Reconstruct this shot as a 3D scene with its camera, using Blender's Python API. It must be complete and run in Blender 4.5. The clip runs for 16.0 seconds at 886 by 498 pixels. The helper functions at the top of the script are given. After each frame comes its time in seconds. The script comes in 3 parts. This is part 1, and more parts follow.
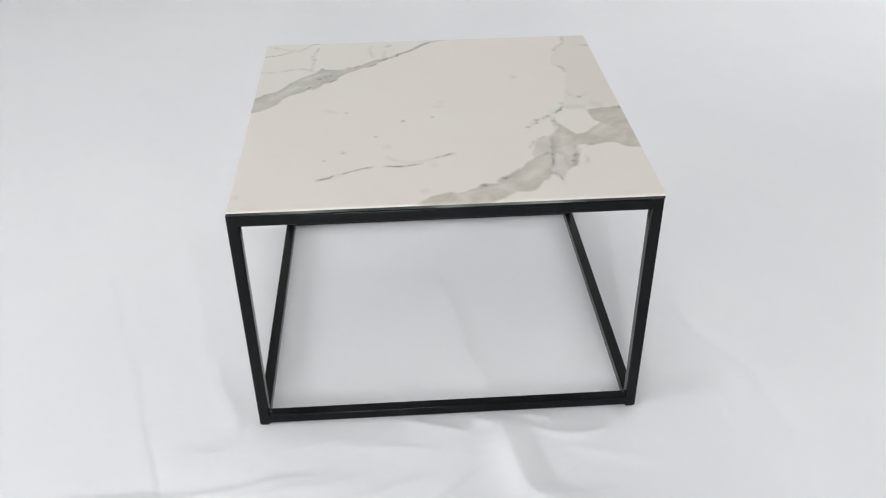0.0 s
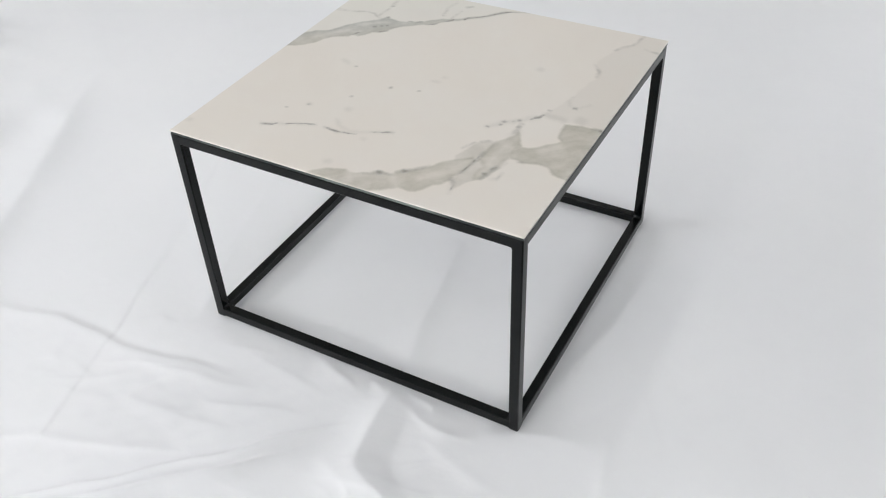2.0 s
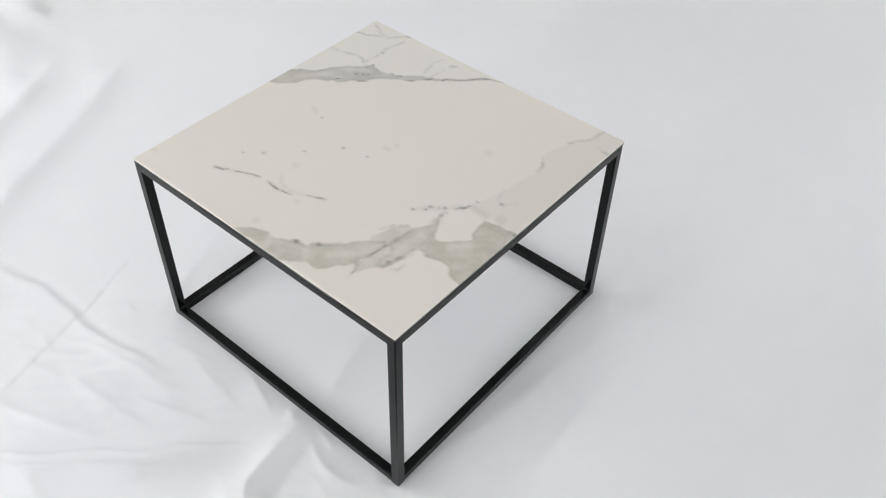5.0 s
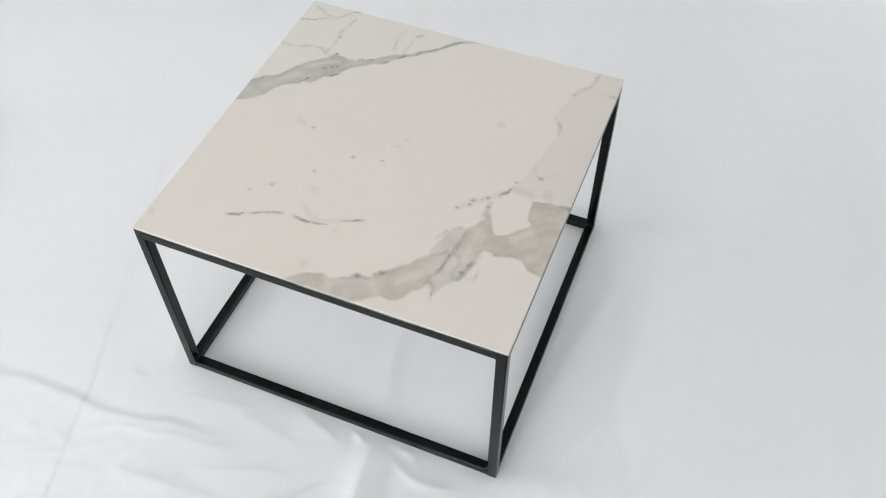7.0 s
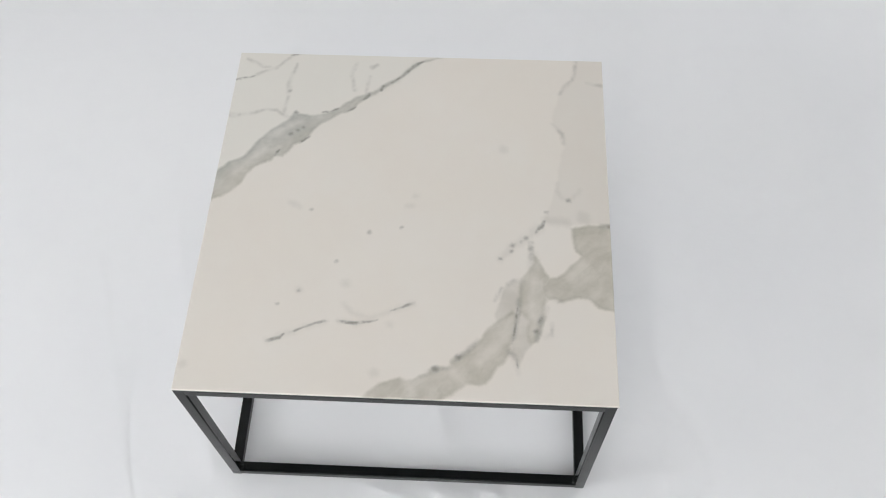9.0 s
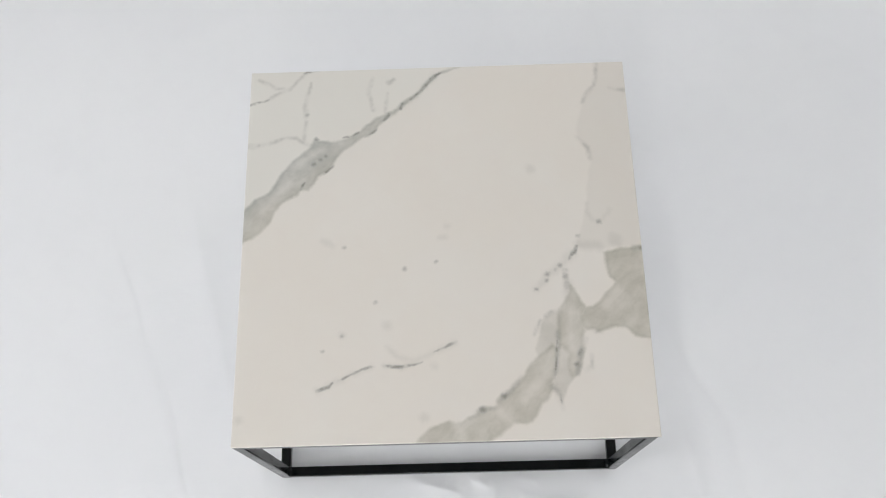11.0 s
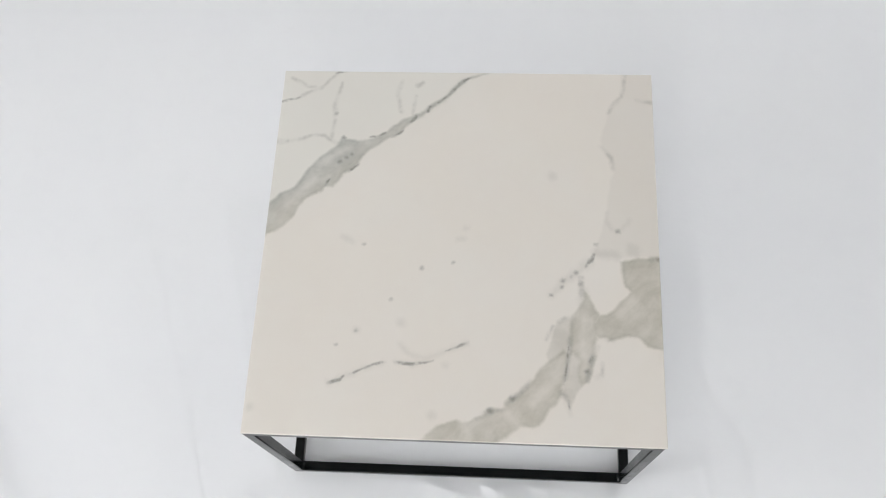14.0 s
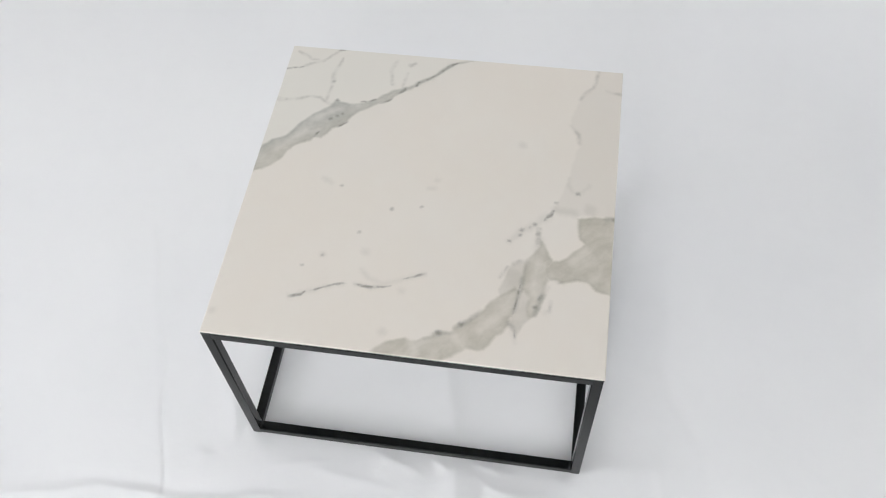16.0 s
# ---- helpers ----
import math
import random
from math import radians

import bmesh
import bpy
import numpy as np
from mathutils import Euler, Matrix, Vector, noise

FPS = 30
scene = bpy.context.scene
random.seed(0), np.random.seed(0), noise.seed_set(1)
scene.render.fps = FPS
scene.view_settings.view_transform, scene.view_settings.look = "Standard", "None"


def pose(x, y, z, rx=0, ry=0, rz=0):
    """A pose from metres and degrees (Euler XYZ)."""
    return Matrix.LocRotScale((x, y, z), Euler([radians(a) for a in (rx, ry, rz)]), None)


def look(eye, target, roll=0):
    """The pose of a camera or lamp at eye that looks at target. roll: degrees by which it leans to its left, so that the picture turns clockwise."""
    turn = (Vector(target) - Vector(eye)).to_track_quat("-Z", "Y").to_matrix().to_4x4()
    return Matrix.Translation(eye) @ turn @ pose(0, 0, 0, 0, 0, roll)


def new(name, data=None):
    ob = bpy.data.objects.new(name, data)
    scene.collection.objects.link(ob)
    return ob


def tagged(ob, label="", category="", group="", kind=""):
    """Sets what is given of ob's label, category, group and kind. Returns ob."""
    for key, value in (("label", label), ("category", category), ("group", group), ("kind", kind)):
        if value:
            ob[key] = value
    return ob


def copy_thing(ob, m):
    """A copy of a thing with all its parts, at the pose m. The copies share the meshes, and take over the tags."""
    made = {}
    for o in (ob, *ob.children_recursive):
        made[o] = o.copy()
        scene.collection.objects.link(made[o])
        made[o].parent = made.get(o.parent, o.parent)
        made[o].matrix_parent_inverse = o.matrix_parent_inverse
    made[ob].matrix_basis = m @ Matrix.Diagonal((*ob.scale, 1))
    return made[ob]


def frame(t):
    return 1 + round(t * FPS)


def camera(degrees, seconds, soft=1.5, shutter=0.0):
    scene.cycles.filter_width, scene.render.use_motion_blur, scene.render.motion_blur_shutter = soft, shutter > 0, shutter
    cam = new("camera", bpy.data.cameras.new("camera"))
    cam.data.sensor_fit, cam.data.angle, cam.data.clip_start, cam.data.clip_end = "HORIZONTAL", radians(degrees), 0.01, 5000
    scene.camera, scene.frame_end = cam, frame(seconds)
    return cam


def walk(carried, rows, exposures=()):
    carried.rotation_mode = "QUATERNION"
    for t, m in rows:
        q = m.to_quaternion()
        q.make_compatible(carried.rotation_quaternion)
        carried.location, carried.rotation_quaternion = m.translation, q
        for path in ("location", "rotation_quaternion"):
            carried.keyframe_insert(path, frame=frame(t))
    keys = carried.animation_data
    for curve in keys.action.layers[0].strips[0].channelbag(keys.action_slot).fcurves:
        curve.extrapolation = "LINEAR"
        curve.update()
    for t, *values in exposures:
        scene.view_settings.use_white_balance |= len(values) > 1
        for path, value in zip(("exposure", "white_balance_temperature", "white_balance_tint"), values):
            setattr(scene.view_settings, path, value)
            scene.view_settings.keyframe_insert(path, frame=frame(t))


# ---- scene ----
cam = camera(52.0, 16.0, soft=1.15)
PATH = [
    (0, (-0.068, -1.352, 1.038), (0.026, 0.302, -0.082), -0.7),
    (0.5, (0.161, -1.339, 1.044), (-0.011, 0.297, -0.093), -2.7),
    (1, (0.364, -1.3, 1.071), (-0.042, 0.273, -0.097), -2.5),
    (1.5, (0.512, -1.222, 1.117), (-0.07, 0.239, -0.117), -2.6),
    (2, (0.663, -1.137, 1.143), (-0.106, 0.192, -0.138), -2.5),
    (2.5, (0.794, -1.049, 1.153), (-0.123, 0.15, -0.159), -2.6),
    (3, (0.86, -0.976, 1.186), (-0.099, 0.148, -0.161), -2.3),
    (3.5, (0.919, -0.91, 1.237), (-0.073, 0.149, -0.14), -2.2),
    (4, (0.965, -0.881, 1.275), (-0.059, 0.157, -0.095), -1.6),
    (4.5, (0.95, -0.878, 1.317), (-0.045, 0.19, -0.05), -0.7),
    (4.7, (0.918, -0.881, 1.347), (-0.038, 0.2, -0.034), 0.4),
    (6.8, (0.507, -0.943, 1.449), (-0.007, 0.215, -0.098), 0.3),
    (7, (0.466, -0.934, 1.447), (-0.007, 0.217, -0.118), -0.3),
    (7.5, (0.323, -0.926, 1.472), (-0.004, 0.215, -0.138), 0.3),
    (8, (0.209, -0.901, 1.496), (-0.006, 0.218, -0.147), -1.1),
    (8.5, (0.165, -0.823, 1.516), (0.003, 0.245, -0.167), -2.6),
    (9, (0.105, -0.731, 1.545), (0.03, 0.271, -0.185), -1.8),
    (9.5, (0.021, -0.678, 1.569), (0.045, 0.27, -0.191), 0.6),
    (9.7, (-0.003, -0.636, 1.588), (0.041, 0.258, -0.2), 1.0),
    (11.8, (0.038, -0.471, 1.704), (-0.037, 0.2, -0.178), -7.6),
    (12, (0.041, -0.473, 1.709), (-0.041, 0.196, -0.174), -8.1),
    (12.5, (0.054, -0.444, 1.724), (-0.05, 0.158, -0.18), -10.5),
    (13, (0.055, -0.436, 1.725), (-0.056, 0.133, -0.189), -11.6),
    (13.5, (0.059, -0.447, 1.707), (-0.06, 0.155, -0.196), -11.1),
    (14, (0.062, -0.514, 1.68), (-0.063, 0.215, -0.178), -7.7),
    (14.5, (0.076, -0.578, 1.663), (-0.056, 0.246, -0.154), -5.8),
    (15, (0.087, -0.687, 1.639), (-0.04, 0.246, -0.126), -3.6),
    (15.5, (0.113, -0.802, 1.614), (-0.028, 0.22, -0.1), -2.6),
    (16, (0.193, -0.871, 1.585), (-0.025, 0.204, -0.087), -3.5),
]
# the clip's own camera darkens its picture a little half way
walk(cam, [(t, look(eye, target, roll)) for t, eye, target, roll in PATH],
     exposures=((0, 0.0), (4.5, 0.02), (8, 0.0), (9.5, -0.05), (12, -0.01), (16, 0.02)))

# ---- light ----
# windows and the added east fill: the middle along the wall, the middle's height, width, height, watts
WEST, EAST_FILL, SOUTH = (-2.10, 1.58, 2.4, 1.5, 129.0), (2.32, 1.50, 1.9, 1.5, 54.0), (-0.16, 1.42, 0.26, 0.6, 29.0)
X0, X1, Y0, Y1, TOP = -4.3, 3.6, -3.4, 3.4, 2.75
PANEL_POWER = 16.0
DAY = (0.980, 0.988, 1.0)
world = bpy.data.worlds.new("daylight")
scene.world = world
world.use_nodes = True
sky = world.node_tree.nodes.new("ShaderNodeTexSky")
sky.sky_type, sky.sun_disc, sky.sun_elevation, sky.sun_rotation = "NISHITA", False, radians(35), radians(200)
world.node_tree.links.new(sky.outputs[0], world.node_tree.nodes["Background"].inputs["Color"])
world.node_tree.nodes["Background"].inputs["Strength"].default_value = 0.1


def area(name, m, width, height, watts, colour):
    data = bpy.data.lights.new(name, "AREA")
    data.shape, data.size, data.size_y, data.energy, data.color = "RECTANGLE", width, height, watts, colour
    ob = new(name, data)
    ob.matrix_world = m
    return ob


# daylight through the openings; the east one is unseen, added to brighten the far right
area("opening_light", pose(X0 - 0.03, WEST[0], WEST[1], 0, -90, 0), WEST[3] - 0.04, WEST[2] - 0.04, WEST[4], DAY)
area("opening_light", pose(X1 + 0.03, EAST_FILL[0], EAST_FILL[1], 0, 90, 0), EAST_FILL[3] - 0.04, EAST_FILL[2] - 0.04, EAST_FILL[4], DAY)
area("opening_light", pose(SOUTH[0], Y0 - 0.03, SOUTH[1], 90, 0, 0), SOUTH[2] - 0.04, SOUTH[3] - 0.04, SOUTH[4], DAY)


# ---- node helpers ----
class Nodes:
    def __init__(self, name):
        self.mat = bpy.data.materials.new(name)
        self.mat.use_nodes = True
        self.tree = self.mat.node_tree
        self.shader = self.tree.nodes["Principled BSDF"]

    def put(self, node, key, value):
        if isinstance(value, bpy.types.NodeSocket):
            self.tree.links.new(value, node.inputs[key])
        else:
            node.inputs[key].default_value = value

    def math(self, op, a, b=0.0, c=0.0, clamp=False):
        n = self.tree.nodes.new("ShaderNodeMath")
        n.operation, n.use_clamp = op, clamp
        for i, v in enumerate((a, b, c)):
            self.put(n, i, v)
        return n.outputs[0]

    def vec(self, op, a, b=(0, 0, 0), c=(0, 0, 0), out=0):
        n = self.tree.nodes.new("ShaderNodeVectorMath")
        n.operation = op
        for i, v in enumerate((a, b, c)):
            self.put(n, i, v)
        return n.outputs[out]

    def noise(self, at, scale, detail=3.0, rough=0.55, colour=False):
        n = self.tree.nodes.new("ShaderNodeTexNoise")
        self.put(n, "Vector", at)
        self.put(n, "Scale", scale)
        self.put(n, "Detail", detail)
        self.put(n, "Roughness", rough)
        return n.outputs["Color" if colour else "Fac"]

    def ramp(self, value, lo, hi, to_lo=0.0, to_hi=1.0):
        n = self.tree.nodes.new("ShaderNodeMapRange")
        n.interpolation_type = "SMOOTHSTEP"
        for key, v in (("Value", value), ("From Min", lo), ("From Max", hi), ("To Min", to_lo), ("To Max", to_hi)):
            self.put(n, key, v)
        return n.outputs["Result"]

    def mix(self, fac, a, b):
        n = self.tree.nodes.new("ShaderNodeMix")
        n.data_type = "RGBA"
        self.put(n, 0, fac)
        self.put(n, 6, a)
        self.put(n, 7, b)
        return n.outputs[2]

    def place(self, kind="Object"):
        return self.tree.nodes.new("ShaderNodeTexCoord").outputs[kind]

    def bump(self, height, strength, distance):
        n = self.tree.nodes.new("ShaderNodeBump")
        self.put(n, "Height", height)
        self.put(n, "Strength", strength)
        self.put(n, "Distance", distance)
        self.tree.links.new(n.outputs[0], self.shader.inputs["Normal"])

    def finish(self, colour, rough, metal=0.0, specular=0.5):
        self.put(self.shader, "Base Color", colour)
        self.put(self.shader, "Roughness", rough)
        self.put(self.shader, "Metallic", metal)
        self.put(self.shader, "Specular IOR Level", specular)
        return self.mat

    def mesh_value(self, name):
        n = self.tree.nodes.new("ShaderNodeAttribute")
        n.attribute_name = name
        return n.outputs["Fac"]


# ---- materials ----
# veins of the slab, in metres on its top: a patch is an outline of points (x, y),
# a stroke runs from point to point (x, y, half width)
VEINS, PATCHES = {}, {}


def stroke(kind, *points):
    VEINS.setdefault(kind, []).append(points)


def patch(kind, *outline):
    PATCHES.setdefault(kind, []).append(outline)


# faint grey field along one side
patch("fill", (0.257, 0.320), (0.252, 0.263), (0.241, 0.248), (0.229, 0.227), (0.220, 0.201), (0.215, 0.180), (0.216, 0.164), (0.225, 0.155), (0.234, 0.145), (0.234, 0.125), (0.227, 0.096), (0.222, 0.061), (0.214, 0.028), (0.206, 0.002), (0.200, -0.019), (0.234, -0.020), (0.317, -0.017), (0.320, 0.320))
# grey-green band across one corner
patch("band", (-0.320, 0.013), (-0.318, 0.041), (-0.306, 0.054), (-0.297, 0.063), (-0.284, 0.076), (-0.264, 0.087), (-0.252, 0.107), (-0.246, 0.119), (-0.235, 0.132), (-0.227, 0.142), (-0.212, 0.153), (-0.201, 0.163), (-0.197, 0.175), (-0.192, 0.180), (-0.186, 0.174), (-0.168, 0.171), (-0.150, 0.175), (-0.132, 0.181), (-0.124, 0.188), (-0.112, 0.201), (-0.099, 0.212), (-0.086, 0.217), (-0.077, 0.222), (-0.071, 0.216), (-0.082, 0.207), (-0.093, 0.197), (-0.099, 0.186), (-0.108, 0.179), (-0.118, 0.177), (-0.131, 0.166), (-0.148, 0.155), (-0.159, 0.141), (-0.164, 0.128), (-0.175, 0.119), (-0.186, 0.112), (-0.193, 0.099), (-0.202, 0.089), (-0.213, 0.089), (-0.218, 0.081), (-0.227, 0.077), (-0.243, 0.066), (-0.253, 0.051), (-0.260, 0.035), (-0.271, 0.022), (-0.285, 0.012), (-0.302, 0.002))
stroke("band", (-0.081, 0.214, 0.0039), (-0.070, 0.219, 0.0030), (-0.060, 0.229, 0.0039), (-0.050, 0.238, 0.0035), (-0.037, 0.247, 0.0030), (-0.027, 0.258, 0.0030), (-0.017, 0.268, 0.0035), (-0.006, 0.281, 0.0035), (0.004, 0.289, 0.0026), (0.018, 0.293, 0.0017), (0.032, 0.298, 0.0013), (0.045, 0.305, 0.0009))
# firm grey block at the side
patch("band", (0.242, -0.025), (0.248, -0.023), (0.275, -0.019), (0.320, -0.014), (0.320, -0.162), (0.300, -0.161), (0.286, -0.159), (0.277, -0.156), (0.271, -0.149), (0.263, -0.143), (0.251, -0.142), (0.235, -0.146), (0.223, -0.149), (0.218, -0.144), (0.209, -0.145), (0.201, -0.142), (0.198, -0.126), (0.209, -0.110), (0.220, -0.109), (0.232, -0.099), (0.240, -0.088), (0.249, -0.081), (0.255, -0.073), (0.247, -0.065), (0.244, -0.050), (0.243, -0.035))
# warm body of the branching vein
patch("vein", (-0.057, -0.308), (-0.042, -0.299), (-0.032, -0.289), (-0.020, -0.279), (-0.007, -0.273), (0.005, -0.270), (0.015, -0.273), (0.024, -0.272), (0.033, -0.265), (0.043, -0.262), (0.050, -0.253), (0.059, -0.250), (0.067, -0.253), (0.073, -0.251), (0.074, -0.242), (0.079, -0.236), (0.088, -0.234), (0.098, -0.227), (0.106, -0.218), (0.112, -0.211), (0.119, -0.198), (0.126, -0.189), (0.133, -0.183), (0.146, -0.173), (0.156, -0.162), (0.166, -0.169), (0.162, -0.198), (0.156, -0.219), (0.155, -0.229), (0.149, -0.242), (0.138, -0.252), (0.130, -0.266), (0.123, -0.276), (0.112, -0.278), (0.097, -0.277), (0.086, -0.285), (0.078, -0.292), (0.066, -0.300), (0.049, -0.308), (-0.011, -0.311))
patch("vein", (0.165, -0.172), (0.165, -0.141), (0.167, -0.121), (0.172, -0.108), (0.180, -0.098), (0.186, -0.084), (0.188, -0.073), (0.193, -0.077), (0.199, -0.090), (0.205, -0.102), (0.211, -0.110), (0.204, -0.128), (0.207, -0.145), (0.202, -0.155), (0.204, -0.171), (0.199, -0.190), (0.193, -0.209), (0.183, -0.216), (0.176, -0.206), (0.179, -0.180), (0.172, -0.168))
patch("pale", (0.149, -0.122), (0.158, -0.117), (0.169, -0.115), (0.172, -0.129), (0.168, -0.154), (0.161, -0.169), (0.149, -0.178), (0.135, -0.186), (0.133, -0.170), (0.137, -0.151), (0.143, -0.134))
patch("pale", (0.166, -0.162), (0.176, -0.168), (0.182, -0.182), (0.179, -0.206), (0.185, -0.214), (0.173, -0.235), (0.167, -0.249), (0.159, -0.236), (0.155, -0.226), (0.159, -0.205), (0.163, -0.186))
# soft thin veins
stroke("soft", (-0.286, 0.286, 0.0017), (-0.270, 0.277, 0.0026), (-0.257, 0.270, 0.0017), (-0.246, 0.269, 0.0009))
stroke("soft", (-0.273, 0.249, 0.0026), (-0.257, 0.259, 0.0017), (-0.236, 0.267, 0.0017), (-0.224, 0.284, 0.0017), (-0.211, 0.296, 0.0022))
stroke("soft", (-0.203, 0.277, 0.0017), (-0.208, 0.251, 0.0026), (-0.211, 0.233, 0.0030), (-0.209, 0.218, 0.0035))
stroke("soft", (-0.208, 0.209, 0.0017), (-0.211, 0.191, 0.0022), (-0.212, 0.176, 0.0017))
stroke("soft", (-0.304, 0.168, 0.0035), (-0.286, 0.167, 0.0035), (-0.261, 0.173, 0.0022), (-0.242, 0.180, 0.0022), (-0.224, 0.180, 0.0017), (-0.213, 0.172, 0.0022), (-0.200, 0.166, 0.0017))
stroke("soft", (-0.104, 0.283, 0.0017), (-0.110, 0.260, 0.0026), (-0.106, 0.239, 0.0026), (-0.101, 0.225, 0.0022))
stroke("soft", (-0.080, 0.255, 0.0013), (-0.082, 0.237, 0.0017), (-0.083, 0.223, 0.0017))
stroke("soft", (-0.077, 0.275, 0.0043), (-0.070, 0.279, 0.0026))
stroke("soft", (0.258, 0.309, 0.0026), (0.254, 0.278, 0.0026), (0.251, 0.258, 0.0030))
stroke("soft", (0.251, 0.258, 0.0022), (0.240, 0.247, 0.0030), (0.229, 0.227, 0.0022))
stroke("soft", (0.274, 0.254, 0.0017), (0.286, 0.250, 0.0030), (0.299, 0.247, 0.0026))
stroke("soft", (0.215, 0.167, 0.0017), (0.225, 0.155, 0.0030), (0.233, 0.147, 0.0030), (0.234, 0.127, 0.0026))
stroke("haze", (0.222, 0.054, 0.0013), (0.223, 0.042, 0.0017), (0.229, 0.029, 0.0022), (0.238, 0.023, 0.0026), (0.246, 0.029, 0.0017), (0.257, 0.041, 0.0013))
stroke("haze", (0.207, -0.014, 0.0043), (0.221, -0.013, 0.0052), (0.234, -0.017, 0.0043))
stroke("haze", (0.257, -0.001, 0.0043), (0.261, -0.009, 0.0070), (0.267, -0.016, 0.0043))
stroke("soft", (0.288, -0.021, 0.0043), (0.302, -0.021, 0.0052))
stroke("soft", (0.184, -0.054, 0.0035), (0.184, -0.067, 0.0039), (0.184, -0.081, 0.0043))
stroke("soft", (0.150, -0.122, 0.0022), (0.159, -0.117, 0.0026), (0.169, -0.116, 0.0022))
stroke("soft", (0.171, -0.118, 0.0026), (0.169, -0.132, 0.0030), (0.166, -0.150, 0.0035), (0.165, -0.169, 0.0030), (0.162, -0.190, 0.0026), (0.159, -0.207, 0.0030), (0.156, -0.221, 0.0035))
stroke("soft", (0.154, -0.226, 0.0035), (0.160, -0.234, 0.0039), (0.163, -0.245, 0.0035), (0.167, -0.258, 0.0022))
stroke("soft", (0.204, -0.157, 0.0043), (0.201, -0.167, 0.0048), (0.196, -0.180, 0.0043), (0.194, -0.194, 0.0043), (0.191, -0.207, 0.0035))
stroke("soft", (0.213, -0.183, 0.0017), (0.212, -0.198, 0.0026))
stroke("soft", (0.110, -0.211, 0.0026), (0.103, -0.221, 0.0035), (0.094, -0.231, 0.0035), (0.085, -0.237, 0.0043), (0.078, -0.244, 0.0035))
stroke("soft", (0.073, -0.254, 0.0026), (0.063, -0.254, 0.0035), (0.054, -0.256, 0.0052), (0.044, -0.262, 0.0035), (0.036, -0.267, 0.0026))
stroke("soft", (0.132, -0.149, 0.0017), (0.137, -0.138, 0.0022), (0.142, -0.129, 0.0017))
stroke("soft", (0.231, -0.147, 0.0022), (0.222, -0.147, 0.0030), (0.215, -0.143, 0.0026))
# dark hairlines
stroke("line", (-0.309, 0.240, 0.0013), (-0.294, 0.242, 0.0026), (-0.280, 0.246, 0.0022), (-0.269, 0.250, 0.0009))
stroke("line", (-0.215, 0.295, 0.0013), (-0.205, 0.299, 0.0026), (-0.192, 0.302, 0.0022))
stroke("line", (-0.150, 0.178, 0.0013), (-0.136, 0.180, 0.0022), (-0.126, 0.187, 0.0022))
stroke("line", (-0.089, 0.204, 0.0013), (-0.082, 0.211, 0.0026), (-0.074, 0.221, 0.0017))
stroke("line", (-0.060, 0.225, 0.0022), (-0.056, 0.234, 0.0022))
stroke("line", (-0.043, 0.242, 0.0013), (-0.027, 0.257, 0.0017), (-0.013, 0.273, 0.0026), (-0.003, 0.285, 0.0026), (0.008, 0.290, 0.0013))
stroke("line", (-0.183, 0.113, 0.0009), (-0.172, 0.122, 0.0017), (-0.163, 0.129, 0.0013))
stroke("line", (-0.214, 0.090, 0.0009), (-0.212, 0.097, 0.0022), (-0.209, 0.102, 0.0013))
stroke("line", (-0.114, 0.178, 0.0009), (-0.104, 0.184, 0.0017), (-0.097, 0.190, 0.0009))
stroke("line", (-0.181, -0.224, 0.0022), (-0.173, -0.221, 0.0030), (-0.165, -0.218, 0.0022), (-0.159, -0.213, 0.0013))
stroke("line", (-0.150, -0.209, 0.0009), (-0.142, -0.206, 0.0017), (-0.132, -0.200, 0.0013), (-0.119, -0.194, 0.0017), (-0.108, -0.191, 0.0026), (-0.098, -0.191, 0.0009))
stroke("line", (-0.087, -0.189, 0.0013), (-0.074, -0.192, 0.0022), (-0.059, -0.191, 0.0022), (-0.039, -0.188, 0.0013), (-0.029, -0.185, 0.0005))
stroke("line", (-0.013, -0.171, 0.0007), (-0.000, -0.166, 0.0013), (0.010, -0.161, 0.0022), (0.020, -0.156, 0.0009))
stroke("line", (0.189, -0.038, 0.0013), (0.194, -0.030, 0.0026), (0.199, -0.024, 0.0035), (0.203, -0.015, 0.0022))
stroke("line", (0.164, -0.159, 0.0010), (0.162, -0.183, 0.0013), (0.158, -0.214, 0.0013))
stroke("line", (0.198, -0.173, 0.0017), (0.195, -0.180, 0.0022))
stroke("line", (0.162, -0.237, 0.0009), (0.165, -0.250, 0.0013))
# dark specks
stroke("spot", (0.157, -0.058, 0.0035))
stroke("spot", (0.155, -0.068, 0.0022))
stroke("spot", (0.139, -0.081, 0.0022))
stroke("spot", (0.175, -0.044, 0.0030))
stroke("spot", (0.169, -0.051, 0.0013))
stroke("spot", (0.198, -0.025, 0.0035))
stroke("spot", (0.206, 0.002, 0.0022))
stroke("spot", (0.183, -0.062, 0.0030))
stroke("spot", (0.190, -0.195, 0.0030))
stroke("spot", (0.085, -0.237, 0.0035))
stroke("spot", (0.053, -0.256, 0.0039))
stroke("spot", (0.239, 0.023, 0.0035))
stroke("spot", (0.298, -0.021, 0.0026))
stroke("spot", (-0.195, 0.133, 0.0035))
stroke("spot", (-0.185, 0.140, 0.0026))
stroke("spot", (-0.177, 0.147, 0.0022))
stroke("spot", (-0.208, 0.220, 0.0022))
stroke("spot", (-0.146, -0.007, 0.0022))
stroke("spot", (-0.055, -0.043, 0.0035))
stroke("spot", (-0.008, -0.033, 0.0014))
stroke("spot", (-0.098, -0.094, 0.0023))
stroke("spot", (-0.175, -0.166, 0.0021))
stroke("spot", (-0.147, -0.144, 0.0015))
stroke("spot", (-0.302, 0.015, 0.0026))
